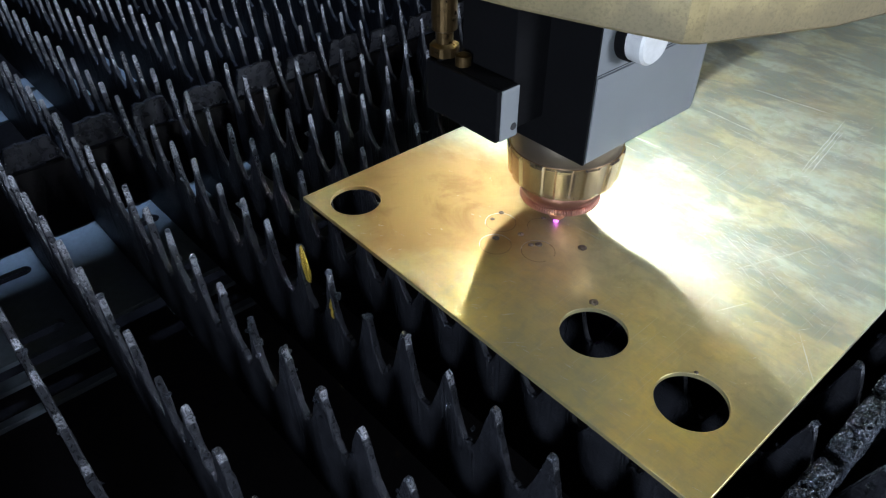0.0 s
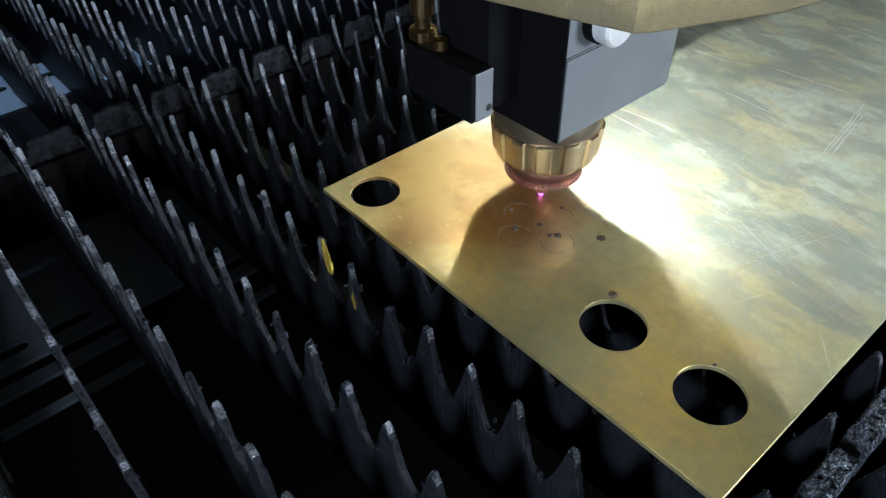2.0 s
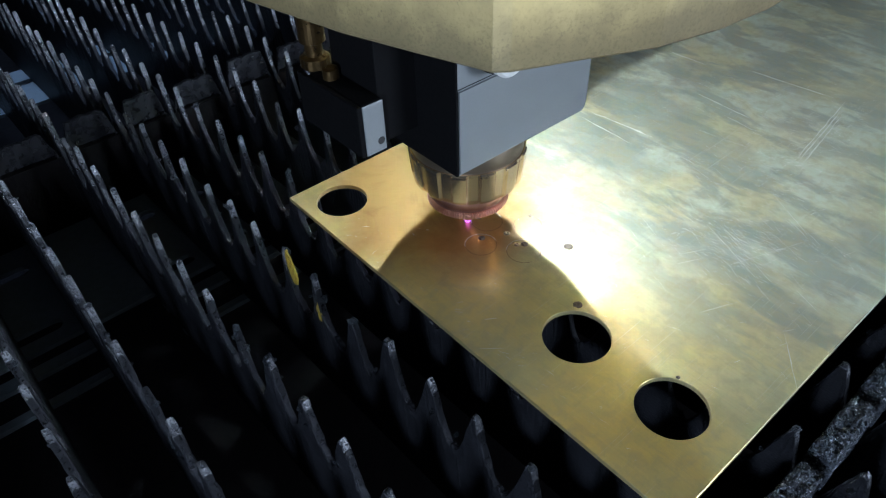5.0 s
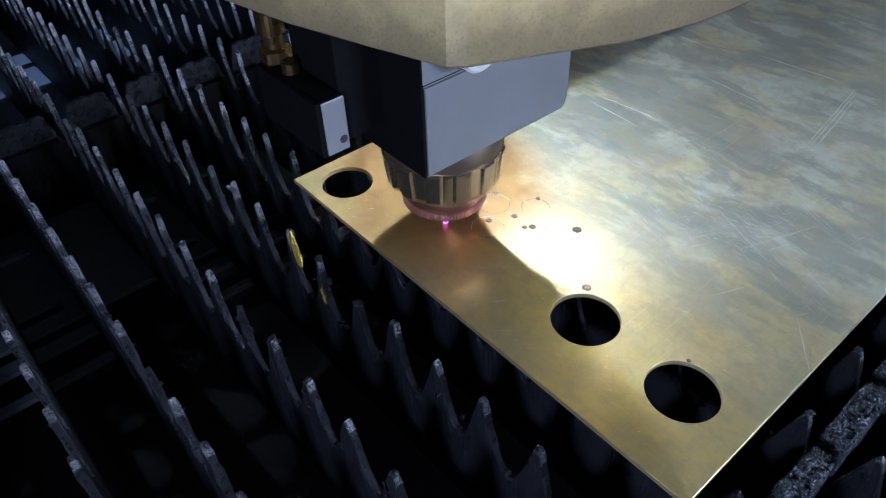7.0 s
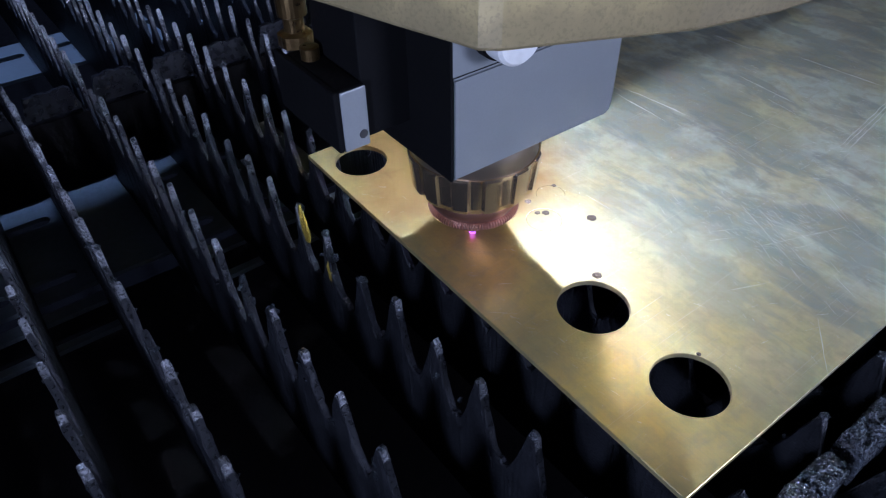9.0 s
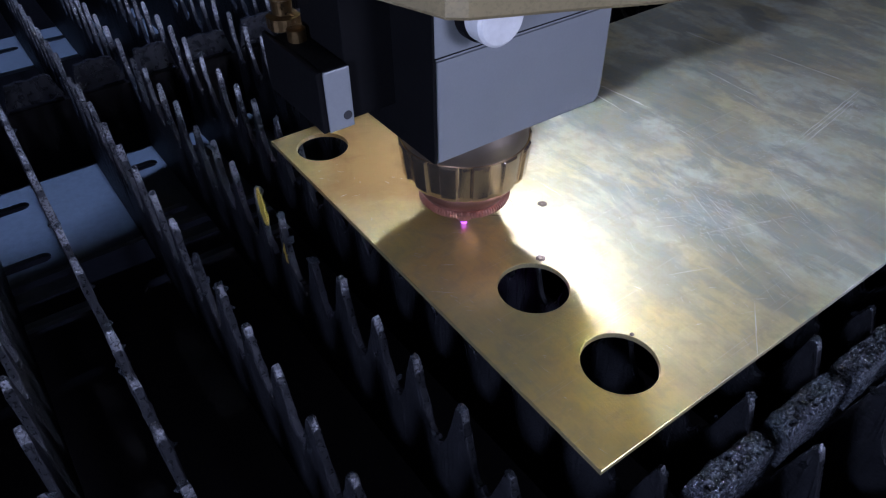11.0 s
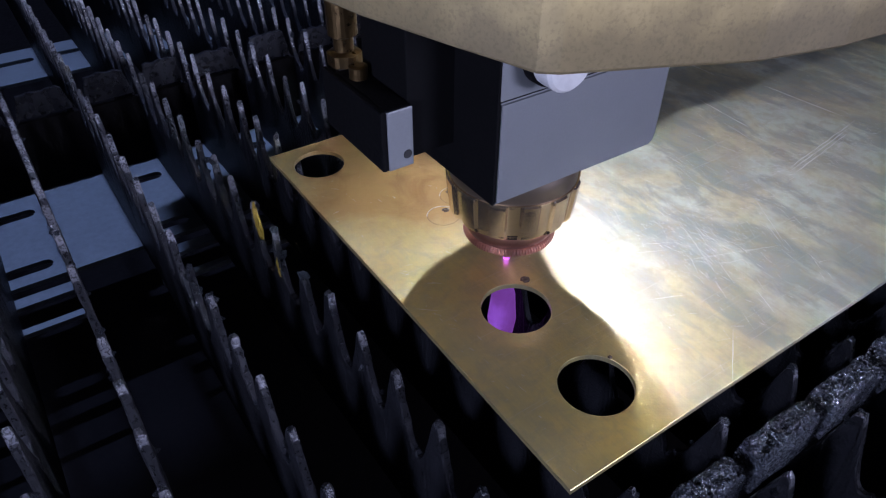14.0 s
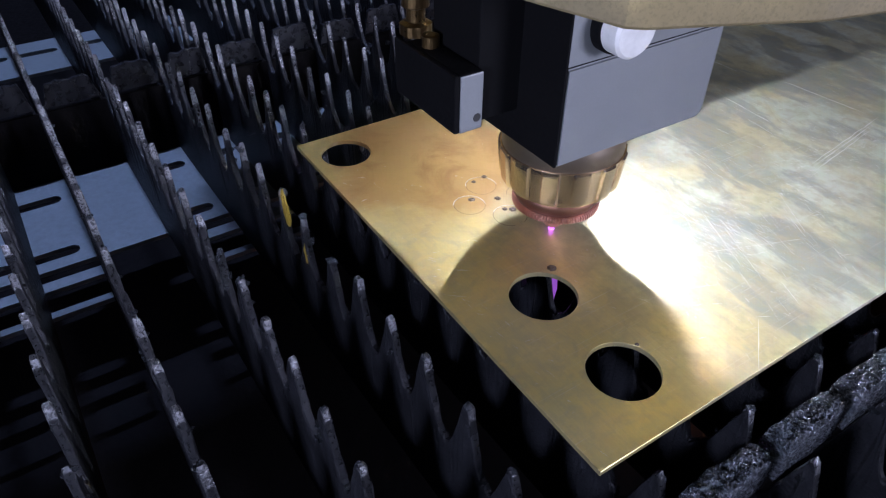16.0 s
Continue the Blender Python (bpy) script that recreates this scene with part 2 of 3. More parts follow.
# ---- mesh helpers (tenths of a metre) ----
def part(name, bm, material, parent=None, label="", smooth=False):
    for v in bm.verts:
        v.co *= D
    bm.normal_update()
    me = bpy.data.meshes.new(name)
    bm.to_mesh(me)
    bm.free()
    if smooth:
        for p in me.polygons:
            p.use_smooth = True
    me.materials.append(material)
    ob = new(name, me)
    ob.parent = parent
    if label:
        ob["label"] = label
    return ob


def again(ob, m, parent):
    """One more object on the mesh of ob, at the pose m under parent."""
    o = new(ob.name.split(".")[0], ob.data)
    o.parent, o.matrix_basis = parent, m
    return o


def box(x0, x1, y0, y1, z0, z1, bevel=0.0, seg=2):
    bm = bmesh.new()
    bmesh.ops.create_cube(bm, size=1, matrix=Matrix.LocRotScale(((x0 + x1) / 2, (y0 + y1) / 2, (z0 + z1) / 2), None, (x1 - x0, y1 - y0, z1 - z0)))
    if bevel:
        bmesh.ops.bevel(bm, geom=bm.edges[:], offset=bevel, segments=seg, affect="EDGES", profile=0.5)
    return bm


def lathe(profile, cx, cy, n=64, flute=None):
    """A turned body from (radius, z) rows, upwards; flute(angle, row) gives a factor on the radius."""
    bm = bmesh.new()
    rings = []
    for k, (r, z) in enumerate(profile):
        ring = []
        for i in range(n):
            a = 2 * math.pi * i / n
            f = flute(a, k) if flute else 1
            ring.append(bm.verts.new((cx + r * f * math.cos(a), cy + r * f * math.sin(a), z)))
        rings.append(ring)
    for a, b in zip(rings, rings[1:]):
        for i in range(n):
            bm.faces.new((a[i], a[(i + 1) % n], b[(i + 1) % n], b[i]))
    bm.faces.new(rings[0][::-1])
    bm.faces.new(rings[-1])
    return bm


def rod(axis, c, r, length, n=32, bevel=0.006):
    """A round bar along x or y that starts at c."""
    bm = lathe([(r - bevel, 0), (r, bevel), (r, length - bevel), (r - bevel, length)], 0, 0, n)
    turn = {"x": Euler((0, radians(90), 0)), "y": Euler((radians(-90), 0, 0)), "z": Euler((0, 0, 0))}[axis]
    bm.transform(Matrix.LocRotScale(c, turn, None))
    return bm


def prism(plan, z0, z1, chamfer=0.0):
    """A plan of (x, y) points, counter-clockwise, raised from z0 to z1, with a rounded lower rim."""
    bm = bmesh.new()
    cx = sum(p[0] for p in plan) / len(plan)
    cy = sum(p[1] for p in plan) / len(plan)
    rings = []
    for inset, z in ((chamfer, z0), (chamfer * 0.35, z0 + chamfer * 0.25), (0, z0 + chamfer), (0, z1)):
        ring = []
        for x, y in plan:
            d = math.hypot(x - cx, y - cy)
            ring.append(bm.verts.new((x - (x - cx) / d * inset, y - (y - cy) / d * inset, z)))
        rings.append(ring)
    n = len(plan)
    for a, b in zip(rings, rings[1:]):
        for i in range(n):
            bm.faces.new((a[i], a[(i + 1) % n], b[(i + 1) % n], b[i]))
    bm.faces.new(rings[0][::-1])
    bm.faces.new(rings[-1])
    return bm


def shell(plan, z0, z1, wall, deck):
    """A cover that is open below: outer and inner skin of the plan, joined at a rounded rim, with a deck inside."""
    bm = bmesh.new()
    cx = sum(p[0] for p in plan) / len(plan)
    cy = sum(p[1] for p in plan) / len(plan)
    rings = []
    for inset, z in ((0, z1), (0, z0 + 0.006), (wall * 0.3, z0), (wall * 0.7, z0), (wall, z0 + 0.006), (wall, deck)):
        ring = []
        for x, y in plan:
            d = math.hypot(x - cx, y - cy)
            ring.append(bm.verts.new((x - (x - cx) / d * inset, y - (y - cy) / d * inset, z)))
        rings.append(ring)
    n = len(plan)
    for a, b in zip(rings, rings[1:]):
        for i in range(n):
            bm.faces.new((a[i], a[(i + 1) % n], b[(i + 1) % n], b[i]))
    bm.faces.new(rings[0])
    bm.faces.new(rings[-1])
    bmesh.ops.recalc_face_normals(bm, faces=bm.faces[:])
    return bm


def empty(name, label, category, m=None, group=""):
    ob = new(name)
    ob.empty_display_size = 0.02
    if m is not None:
        ob.matrix_world = m
    return tagged(ob, label, category, group)


def lump_mesh(seed, rx=1.0, rz=1.0, sub=2, rough=0.5):
    bm = bmesh.new()
    bmesh.ops.create_icosphere(bm, subdivisions=sub, radius=1.0)
    for v in bm.verts:
        f = 1 + rough * noise.noise(v.co * 1.4 + Vector((seed * 7.3, 0, 0))) + 0.5 * rough * noise.noise(v.co * 3.6 + Vector((0, seed * 3.1, 0)))
        v.co = Vector((v.co.x * rx, v.co.y, v.co.z * rz)) * f
    return bm


# ---- room ----
def room():
    for n, b in (("floor", (-35, 35, -35, 35, -9.2, -9)), ("ceiling", (-35, 35, -35, 35, 24, 24.2)), ("wall_west", (-35, -34, -34, 34, -9, 24)), ("wall_east", (34, 35, -34, 34, -9, 24)),
                 ("wall_south", (-35, 35, -35, -34, -9, 24)), ("wall_north", (-35, 35, 34, 35, -9, 24))):
        tagged(part(n, box(*b), M_WALL), "plain dark grey workshop " + n.split("_")[0], n.split("_")[0], kind="structure")


room()

# ---- brass sheet ----
X0, X1, Y1, THICK = -0.012, 1.572, 4.2, 0.015
HOLES = [(0.126, 0.127, 0.087), (1.078, 0.248, 0.095), (1.392, 0.243, 0.093)]


def ring_bm(cx, cy, r, w, a0=0.0, a1=360.0, z=0.0006, wobble=0.0):
    bm = bmesh.new()
    n = 48
    rows = []
    for i in range(n + 1):
        a = radians(a0 + (a1 - a0) * i / n)
        k = 1 + wobble * noise.noise((i * 0.7, cx * 30, cy * 30))
        rows.append([bm.verts.new((cx + (r + s * w * k) * math.cos(a), cy + (r + s * w * k) * math.sin(a), z)) for s in (-0.5, 0.5)])
    for a, b in zip(rows, rows[1:]):
        bm.faces.new((a[0], a[1], b[1], b[0]))
    return bm


def sheet():
    root = empty("brass_sheet", "scratched yellow brass sheet with three round holes, lying on spiked slats", "metal sheet")
    bm = bmesh.new()
    edges = []

    def loop(pts):
        vs = [bm.verts.new((x, y, -THICK)) for x, y in pts]
        edges.extend(bm.edges.new((vs[i], vs[(i + 1) % len(vs)])) for i in range(len(vs)))

    loop([(X0, 0), (X1, 0), (X1, Y1), (X0, Y1)])
    for cx, cy, r in HOLES:
        loop([(cx + r * math.cos(2 * math.pi * i / 72), cy + r * math.sin(2 * math.pi * i / 72)) for i in range(72)])
    bmesh.ops.triangle_fill(bm, use_beauty=True, edges=edges)
    top = bmesh.ops.extrude_face_region(bm, geom=bm.faces[:])
    bmesh.ops.translate(bm, verts=[v for v in top["geom"] if isinstance(v, bmesh.types.BMVert)], vec=(0, 0, THICK))
    bmesh.ops.recalc_face_normals(bm, faces=bm.faces[:])
    rim = [e for e in bm.edges if len(e.link_faces) == 2 and e.calc_face_angle() > 1 and e.verts[0].co.z > -0.001 and e.verts[1].co.z > -0.001]
    bmesh.ops.bevel(bm, geom=rim, offset=0.0013, segments=1, affect="EDGES")
    part("plate", bm, M_SHEET, root)
    # round cuts, burnt pierce marks and scratches on the face
    for cx, cy, r, a0, a1 in ((0.623, 0.317, 0.050, 0, 360), (0.737, 0.393, 0.053, 20, 340), (0.552, 0.412, 0.050, 0, 360), (0.655, 0.497, 0.045, 40, 250)):
        part("round_cut", ring_bm(cx, cy, r, 0.0016, a0, a1, 0.0008), M_KERF, root, "thin dark round laser cut")
        part("bright_rim", ring_bm(cx, cy, r + 0.0016, 0.0014, a0 + 70, a1 - 120, 0.0009), M_SCRATCH, root)
    for cx, cy, r in ((0.514, 0.453, 0.010), (0.629, 0.537, 0.008), (0.640, 0.416, 0.011), (0.601, 0.341, 0.012), (0.715, 0.42, 0.012), (0.818, 0.512, 0.015), (1.003, 0.341, 0.014), (1.348, 0.332, 0.006), (0.52, 0.405, 0.008), (0.70, 0.40, 0.009)):
        part("pierce_mark", lathe([(r * 1.0, 0.0005), (r * 0.8, 0.0015), (r * 0.5, 0.004), (r * 0.2, 0.0025)], cx, cy, 14, lambda a, k: 1 + 0.22 * noise.noise((math.cos(a) * 2, math.sin(a) * 2, k))), M_SCORCH, root, "burnt pierce mark")
    rng = random.Random(8)
    bm = bmesh.new()

    def scratch(x0, y0, x1, y1, w):
        dx, dy = x1 - x0, y1 - y0
        ln = math.hypot(dx, dy)
        nx, ny = -dy / ln * w / 2, dx / ln * w / 2
        n = max(2, int(ln / 0.03))
        rows = []
        for i in range(n + 1):
            f = i / n
            k = (0.25 + 0.75 * rng.random()) * min(1, 6 * f + 0.1, 6 * (1 - f) + 0.1)
            j = rng.uniform(-0.6, 0.6)
            rows.append([bm.verts.new((x0 + dx * f + nx * (s * k + j), y0 + dy * f + ny * (s * k + j), 0.0007)) for s in (-1, 1)])
        for a, b in zip(rows, rows[1:]):
            bm.faces.new((a[0], a[1], b[1], b[0]))

    clear = lambda px, py: X0 + 0.02 < px < X1 - 0.02 and py > 0.02 and all(math.hypot(px - hx, py - hy) > hr + 0.01 for hx, hy, hr in HOLES)
    for x0, y0, x1, y1, w in ((0.326, 1.138, 0.594, 1.123, 0.007), (0.338, 1.193, 0.622, 1.219, 0.011), (0.246, 1.856, 0.435, 1.861, 0.010), (1.061, 1.46, 0.99, 1.99, 0.006), (1.075, 1.44, 1.01, 1.93, 0.004), (1.09, 1.46, 1.03, 1.88, 0.005),
                              (1.455, 0.67, 1.571, 0.52, 0.0028), (1.039, 0.925, 1.29, 0.808, 0.0013), (1.11, 0.93, 1.36, 0.81, 0.0012), (1.195, 0.778, 1.315, 1.096, 0.0014), (1.11, 1.22, 1.30, 1.10, 0.0014),
                              (1.255, 0.569, 1.307, 0.689, 0.002), (0.93, 0.02, 0.98, 0.075, 0.003), (0.86, 0.10, 0.885, 0.135, 0.004), (0.55, 1.62, 0.80, 1.60, 0.005), (0.60, 1.95, 0.95, 1.98, 0.006), (0.72, 1.55, 0.86, 1.53, 0.004)):
        scratch(x0, y0, x1, y1, w)
    # clusters: centre, spread, count, lengths, directions in degrees
    for cx, cy, sx, sy, n, lo, hi, ways in ((1.16, 0.89, 0.09, 0.10, 420, 0.008, 0.035, (-20, -5, 20)), (1.22, 0.84, 0.11, 0.13, 16, 0.04, 0.12, (-25, 68)), (1.06, 1.68, 0.035, 0.16, 240, 0.01, 0.05, (98, 60, -20)), (0.92, 1.70, 0.16, 0.22, 170, 0.01, 0.06, (0, 12, 88)),
                                            (1.12, 1.27, 0.05, 0.06, 90, 0.01, 0.04, (-5, 30)), (1.15, 1.15, 0.16, 0.25, 80, 0.02, 0.09, (-25, -30, 70)), (0.75, 1.6, 0.3, 0.45, 90, 0.01, 0.12, (0, 5, -8)), (0.75, 0.5, 0.5, 0.3, 60, 0.006, 0.025, (60, 10, -30)),
                                            (1.3, 0.45, 0.2, 0.25, 60, 0.006, 0.04, (68, -25, 10)), (0.9, 0.06, 0.4, 0.03, 50, 0.005, 0.03, (40, 80, 5))):
        for _ in range(n):
            x, y = rng.gauss(cx, sx), rng.gauss(cy, sy)
            a = radians(rng.choice(ways)) + rng.gauss(0, 0.10)
            ln = rng.uniform(lo, hi)
            x1, y1 = x + ln * math.cos(a), y + ln * math.sin(a)
            if clear(x, y) and clear(x1, y1) and clear((x + x1) / 2, (y + y1) / 2):
                scratch(x, y, x1, y1, rng.uniform(0.0007, 0.0018))
    ob = part("scratching", bm, M_SCRATCH, root, "fine bright scratches")
    ob["kind"] = "stuff"


sheet()

# ---- support slats ----
PITCH = 0.18
SLATS = [(-2.38, 0.0), (-2.10, 0.0), (-1.82, 0.0), (-1.54, 0.0), (-1.25, 0.002), (-0.963, 0.004), (-0.713, 0.01), (-0.421, 0.011), (-0.141, 0.02), (0.112, 0.028), (0.40, 0.03), (0.68, 0.032), (0.95, 0.034), (1.22, 0.035), (1.49, 0.035), (1.77, 0.035), (2.05, 0.035),
         (2.33, 0.035), (2.6, 0.035), (2.88, 0.035), (3.16, 0.035), (3.44, 0.035)]
FLOOR_Z = -0.56


def slat_mesh(rng, half=0.0100):
    n0, n1 = -26, 15
    teeth = {}
    for k in range(n0 - 1, n1 + 2):
        fang = k > 2
        teeth[k] = (rng.uniform(-0.012, 0.0) - (rng.uniform(0.02, 0.05) if rng.random() < 0.08 else 0), rng.uniform(0.20, 0.25) if fang else rng.uniform(0.22, 0.27), rng.uniform(0.04, 0.11) if fang else rng.uniform(0.03, 0.08), rng.uniform(-0.01, 0.01), rng.uniform(1.0, 1.35) if fang else rng.uniform(0.42, 0.58))
    bm = bmesh.new()
    cols = []
    step = 20
    seed = rng.uniform(0, 100)
    for i in range((n1 - n0) * step + 1):
        x = PITCH * (n0 + i / step)
        k = round(x / PITCH)
        dz, depth, flat, off, power = teeth[k]
        u = abs(x - k * PITCH) / (PITCH / 2)
        v = max(0.0, (u - flat) / (1 - flat))
        z = -0.017 + dz - depth * math.sin(math.pi / 2 * v) ** power
        z = z * (1 - u ** 4 * 0.5) + (-0.22 if power > 0.8 else -0.25) * u ** 4 * 0.5
        z += (0.010 * noise.noise((x * 30, seed, 0)) + 0.008 * noise.noise((x * 85, seed, 5))) * (1 if u > flat else 0.5)
        col = []
        for side in (-1, 1):
            for j, zz in enumerate((z, z - 0.008, z - 0.03, z - 0.07, min(z - 0.10, -0.46), FLOOR_Z)):
                lump = (0.006 * max(0.0, noise.noise((x * 20, zz * 20, seed + side))) + 0.005 * max(0.0, noise.noise((x * 60, zz * 60, seed - side)))) * (1 if zz > -0.3 else 0)
                tip = (0.55, 0.95, 1, 1, 1, 1)[j]
                col.append(bm.verts.new((x + off * max(0, 1 - u), side * (half * tip + lump), zz)))
        cols.append(col)
    for a, b in zip(cols, cols[1:]):
        for j in range(5):
            bm.faces.new((a[j], b[j], b[j + 1], a[j + 1]))
            bm.faces.new((a[6 + j + 1], b[6 + j + 1], b[6 + j], a[6 + j]))
        # tone chosen by height, so that the tooth tops look lit
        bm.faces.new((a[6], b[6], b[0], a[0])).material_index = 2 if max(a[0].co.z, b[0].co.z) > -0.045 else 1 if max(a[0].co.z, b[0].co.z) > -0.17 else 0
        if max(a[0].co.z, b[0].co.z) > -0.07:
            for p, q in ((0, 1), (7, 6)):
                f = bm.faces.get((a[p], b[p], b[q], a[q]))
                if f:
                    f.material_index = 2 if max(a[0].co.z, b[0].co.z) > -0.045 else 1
    bmesh.ops.recalc_face_normals(bm, faces=bm.faces[:])
    return bm, teeth


def slats():
    rng = random.Random(4)
    lumps = []
    for i in range(6):
        bm = lump_mesh(i, 1.2, 1.3, 3 if i < 4 else 2, 0.6)
        ob = part("slag_bead", bm, M_SLAG, None)
        lumps.append(ob.data)
        bpy.data.objects.remove(ob)
    for y, slope in SLATS:
        root = empty("support_slat", "burnt steel support slat with a row of spiked teeth, painted paler towards the lit tips", "support slat", dm(0, y - 0.5 * slope, 0, 0, 0, math.degrees(slope)), "slats of the cutting bed")
        bm, teeth = slat_mesh(rng)
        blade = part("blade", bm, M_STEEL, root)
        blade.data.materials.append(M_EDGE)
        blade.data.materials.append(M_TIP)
        if not -1.6 < y < 1.4:
            continue
        for k, (dz, depth, flat, off, power) in teeth.items():
            x = k * PITCH
            if not -1.3 < x < 2.2 or (y > 0.05 and 0.05 < x < 1.5):
                continue
            near = x > 0.3
            for _ in range(rng.choice((1, 2, 3, 4, 6)) if near else rng.choice((0, 0, 1, 1, 2))):
                down = rng.uniform(0.0, 0.16) if rng.random() < 0.6 else 0.0
                w = down * 0.4
                r = rng.uniform(0.004, 0.0095)
                b = new("slag_bead", rng.choice(lumps))
                b.parent = root
                b.matrix_basis = dm(x + off + rng.uniform(-w, w) - 0.3 * w, rng.choice((-1, 1)) * 0.009 if down else 0, -0.026 + dz - down, rng.uniform(0, 360), rng.uniform(0, 360), 0) @ Matrix.Diagonal((r, r, r * rng.uniform(0.8, 1.6), 1))
    # yellow spatter on two teeth beside the sheet
    root = [o for o in scene.objects if o.name.startswith("support_slat")][8]
    for x, z, r in ((0.215, -0.03, 0.014), (0.222, -0.055, 0.016), (0.228, -0.085, 0.017), (0.235, -0.115, 0.015), (0.36, -0.16, 0.013), (0.365, -0.19, 0.016)):
        b = new("brass_spatter", part("spatter", lump_mesh(x * 9, 1, 1.4, 2, 0.6), M_YELLOW).data)
        bpy.data.objects.remove(scene.objects["spatter"])
        b.parent = root
        b.matrix_basis = dm(x, -0.008, z) @ Matrix.Diagonal((r * 0.8, r * 0.55, r * 1.5, 1))
        b["label"] = "yellow brass spatter"


slats()


# ---- cross bars under the slats ----
def cross_bars():
    rng = random.Random(11)
    rows = [(y, sl) for y, sl in SLATS]
    for bx, crusty in ((1.70, True), (-1.245, False), (-4.2, False)):
        root = empty("cross_bar", "steel cross bar crusted with grey porous slag" if crusty else "dark steel cross bar with notched upright tabs between the slats", "cross bar")
        # web gets the same near-black, as little light falls this low
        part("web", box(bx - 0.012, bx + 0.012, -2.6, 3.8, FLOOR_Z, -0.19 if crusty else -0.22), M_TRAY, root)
        for (ya, sa), (yb, sb) in zip(rows, rows[1:]):
            a = ya + (bx - 0.5) * sa + 0.022
            b = yb + (bx - 0.5) * sb - 0.022
            bm = bmesh.new()
            if crusty:
                n, m = 110, 26
                w = rng.uniform(0.031, 0.037)
                top = rng.uniform(-0.085, -0.06)
                s = rng.uniform(0, 50)
                grid = []
                for i in range(n + 1):
                    row = []
                    y = a + (b - a) * i / n
                    end = min(1, 10 * i / n + 0.2, 10 * (1 - i / n) + 0.2)
                    ww = w * (1 + 0.14 * noise.noise((y * 14, s, 1)) + 0.08 * noise.noise((y * 50, s, 4)))
                    for j in range(m + 1):
                        v = 2 * j / m - 1
                        pit = max(0.0, 0.42 - noise.voronoi((v * 1.6 + s, y * 42, 0))[0][0]) + 0.6 * max(0.0, 0.4 - noise.voronoi((v * 3.6 + s, y * 95, 7))[0][0])
                        grain = 0.010 * noise.noise((v * 1.5, y * 22, s)) + 0.007 * noise.noise((v * 5, y * 90, s)) + 0.004 * noise.noise((v * 12, y * 220, s))
                        z = top + grain - 0.045 * pit * (1 if noise.noise((v * 1.2, y * 9, s + 3)) > -0.15 else 0.25) - 0.018 * v ** 8 - 0.02 * (1 - end)
                        row.append(bm.verts.new((bx + v * ww, y, z)))
                    row.append(bm.verts.new((bx + ww * 0.98, y, -0.21)))
                    row.insert(0, bm.verts.new((bx - ww * 0.98, y, -0.21)))
                    grid.append(row)
                for p, q in zip(grid, grid[1:]):
                    for j in range(len(p) - 1):
                        bm.faces.new((p[j], p[j + 1], q[j + 1], q[j]))
                bm.faces.new(grid[0][::-1])
                bm.faces.new(grid[-1])
                bmesh.ops.recalc_face_normals(bm, faces=bm.faces[:])
                part("slag_crust", bm, M_SLAG, root, "grey porous slag crust", True)
            else:
                n = 16
                grid = []
                t = rng.uniform(-0.10, -0.06)
                for i in range(n + 1):
                    y = a + (b - a) * i / n
                    f = abs(2 * i / n - 1)
                    z = t - 0.16 * max(0, (f - 0.72) / 0.28) ** 1.5 + 0.012 * noise.noise((y * 30, bx, t * 99))
                    grid.append([bm.verts.new((bx - 0.012, y, -0.2)), bm.verts.new((bx - 0.010, y, z)), bm.verts.new((bx + 0.010, y, z)), bm.verts.new((bx + 0.012, y, -0.2))])
                for p, q in zip(grid, grid[1:]):
                    for j in range(3):
                        bm.faces.new((p[j], p[j + 1], q[j + 1], q[j]))
                bmesh.ops.recalc_face_normals(bm, faces=bm.faces[:])
                part("tab", bm, M_TAB, root)


cross_bars()


# ---- tray with slotted panels ----
def tray():
    root = empty("scrap_tray", "scrap tray below the slats, near-black for shade, with pale slotted panels", "tray")
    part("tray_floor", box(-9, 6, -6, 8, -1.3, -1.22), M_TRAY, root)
    ys = [y for y, _ in SLATS]
    for px in (-1.24, -3.06):
        for ya, yb in zip(ys[2:14], ys[3:15]):
            bm = bmesh.new()
            edges = []

            def loop(pts):
                vs = [bm.verts.new((x, y, FLOOR_Z)) for x, y in pts]
                edges.extend(bm.edges.new((vs[i], vs[(i + 1) % len(vs)])) for i in range(len(vs)))

            a, b = ya + (-1.4) * 0.015 + 0.001, yb + (-1.4) * 0.015 - 0.001
            length = 0.70 if px > -2 else 0.52
            loop([(px, a), (px + length, a), (px + length, b), (px, b)])
            plain = ya == -0.713
            for sx in (() if plain else (0.175, 0.60)) if px > -2 else (0.2,):
                r, s0, s1 = 0.032, a + 0.035, b - 0.08
                loop([(px + sx + r * math.cos(t), s1 + r * math.sin(t)) for t in [math.pi * i / 8 for i in range(9)]] + [(px + sx - r * math.cos(t), s0 - r * math.sin(t)) for t in [math.pi * i / 8 for i in range(9)]])
            bmesh.ops.triangle_fill(bm, use_beauty=True, edges=edges)
            ex = bmesh.ops.extrude_face_region(bm, geom=bm.faces[:])
            bmesh.ops.translate(bm, verts=[v for v in ex["geom"] if isinstance(v, bmesh.types.BMVert)], vec=(0, 0, -0.02))
            bmesh.ops.recalc_face_normals(bm, faces=bm.faces[:])
            part("slotted_panel", bm, M_PANEL, root, "pale grey slotted steel panel")
            if px > -2 and not plain:
                part("strip", box(px + 0.77, px + 0.83, a, b, FLOOR_Z - 0.02, FLOOR_Z), M_PANEL, root)
                part("strip", box(px + 0.96, px + 0.995, a, b, FLOOR_Z - 0.02, FLOOR_Z), M_PANEL, root)


tray()


# ---- laser head ----
AX, AY = 0.668, 0.556
LX, LY = 0.60, 0.93  # the work light
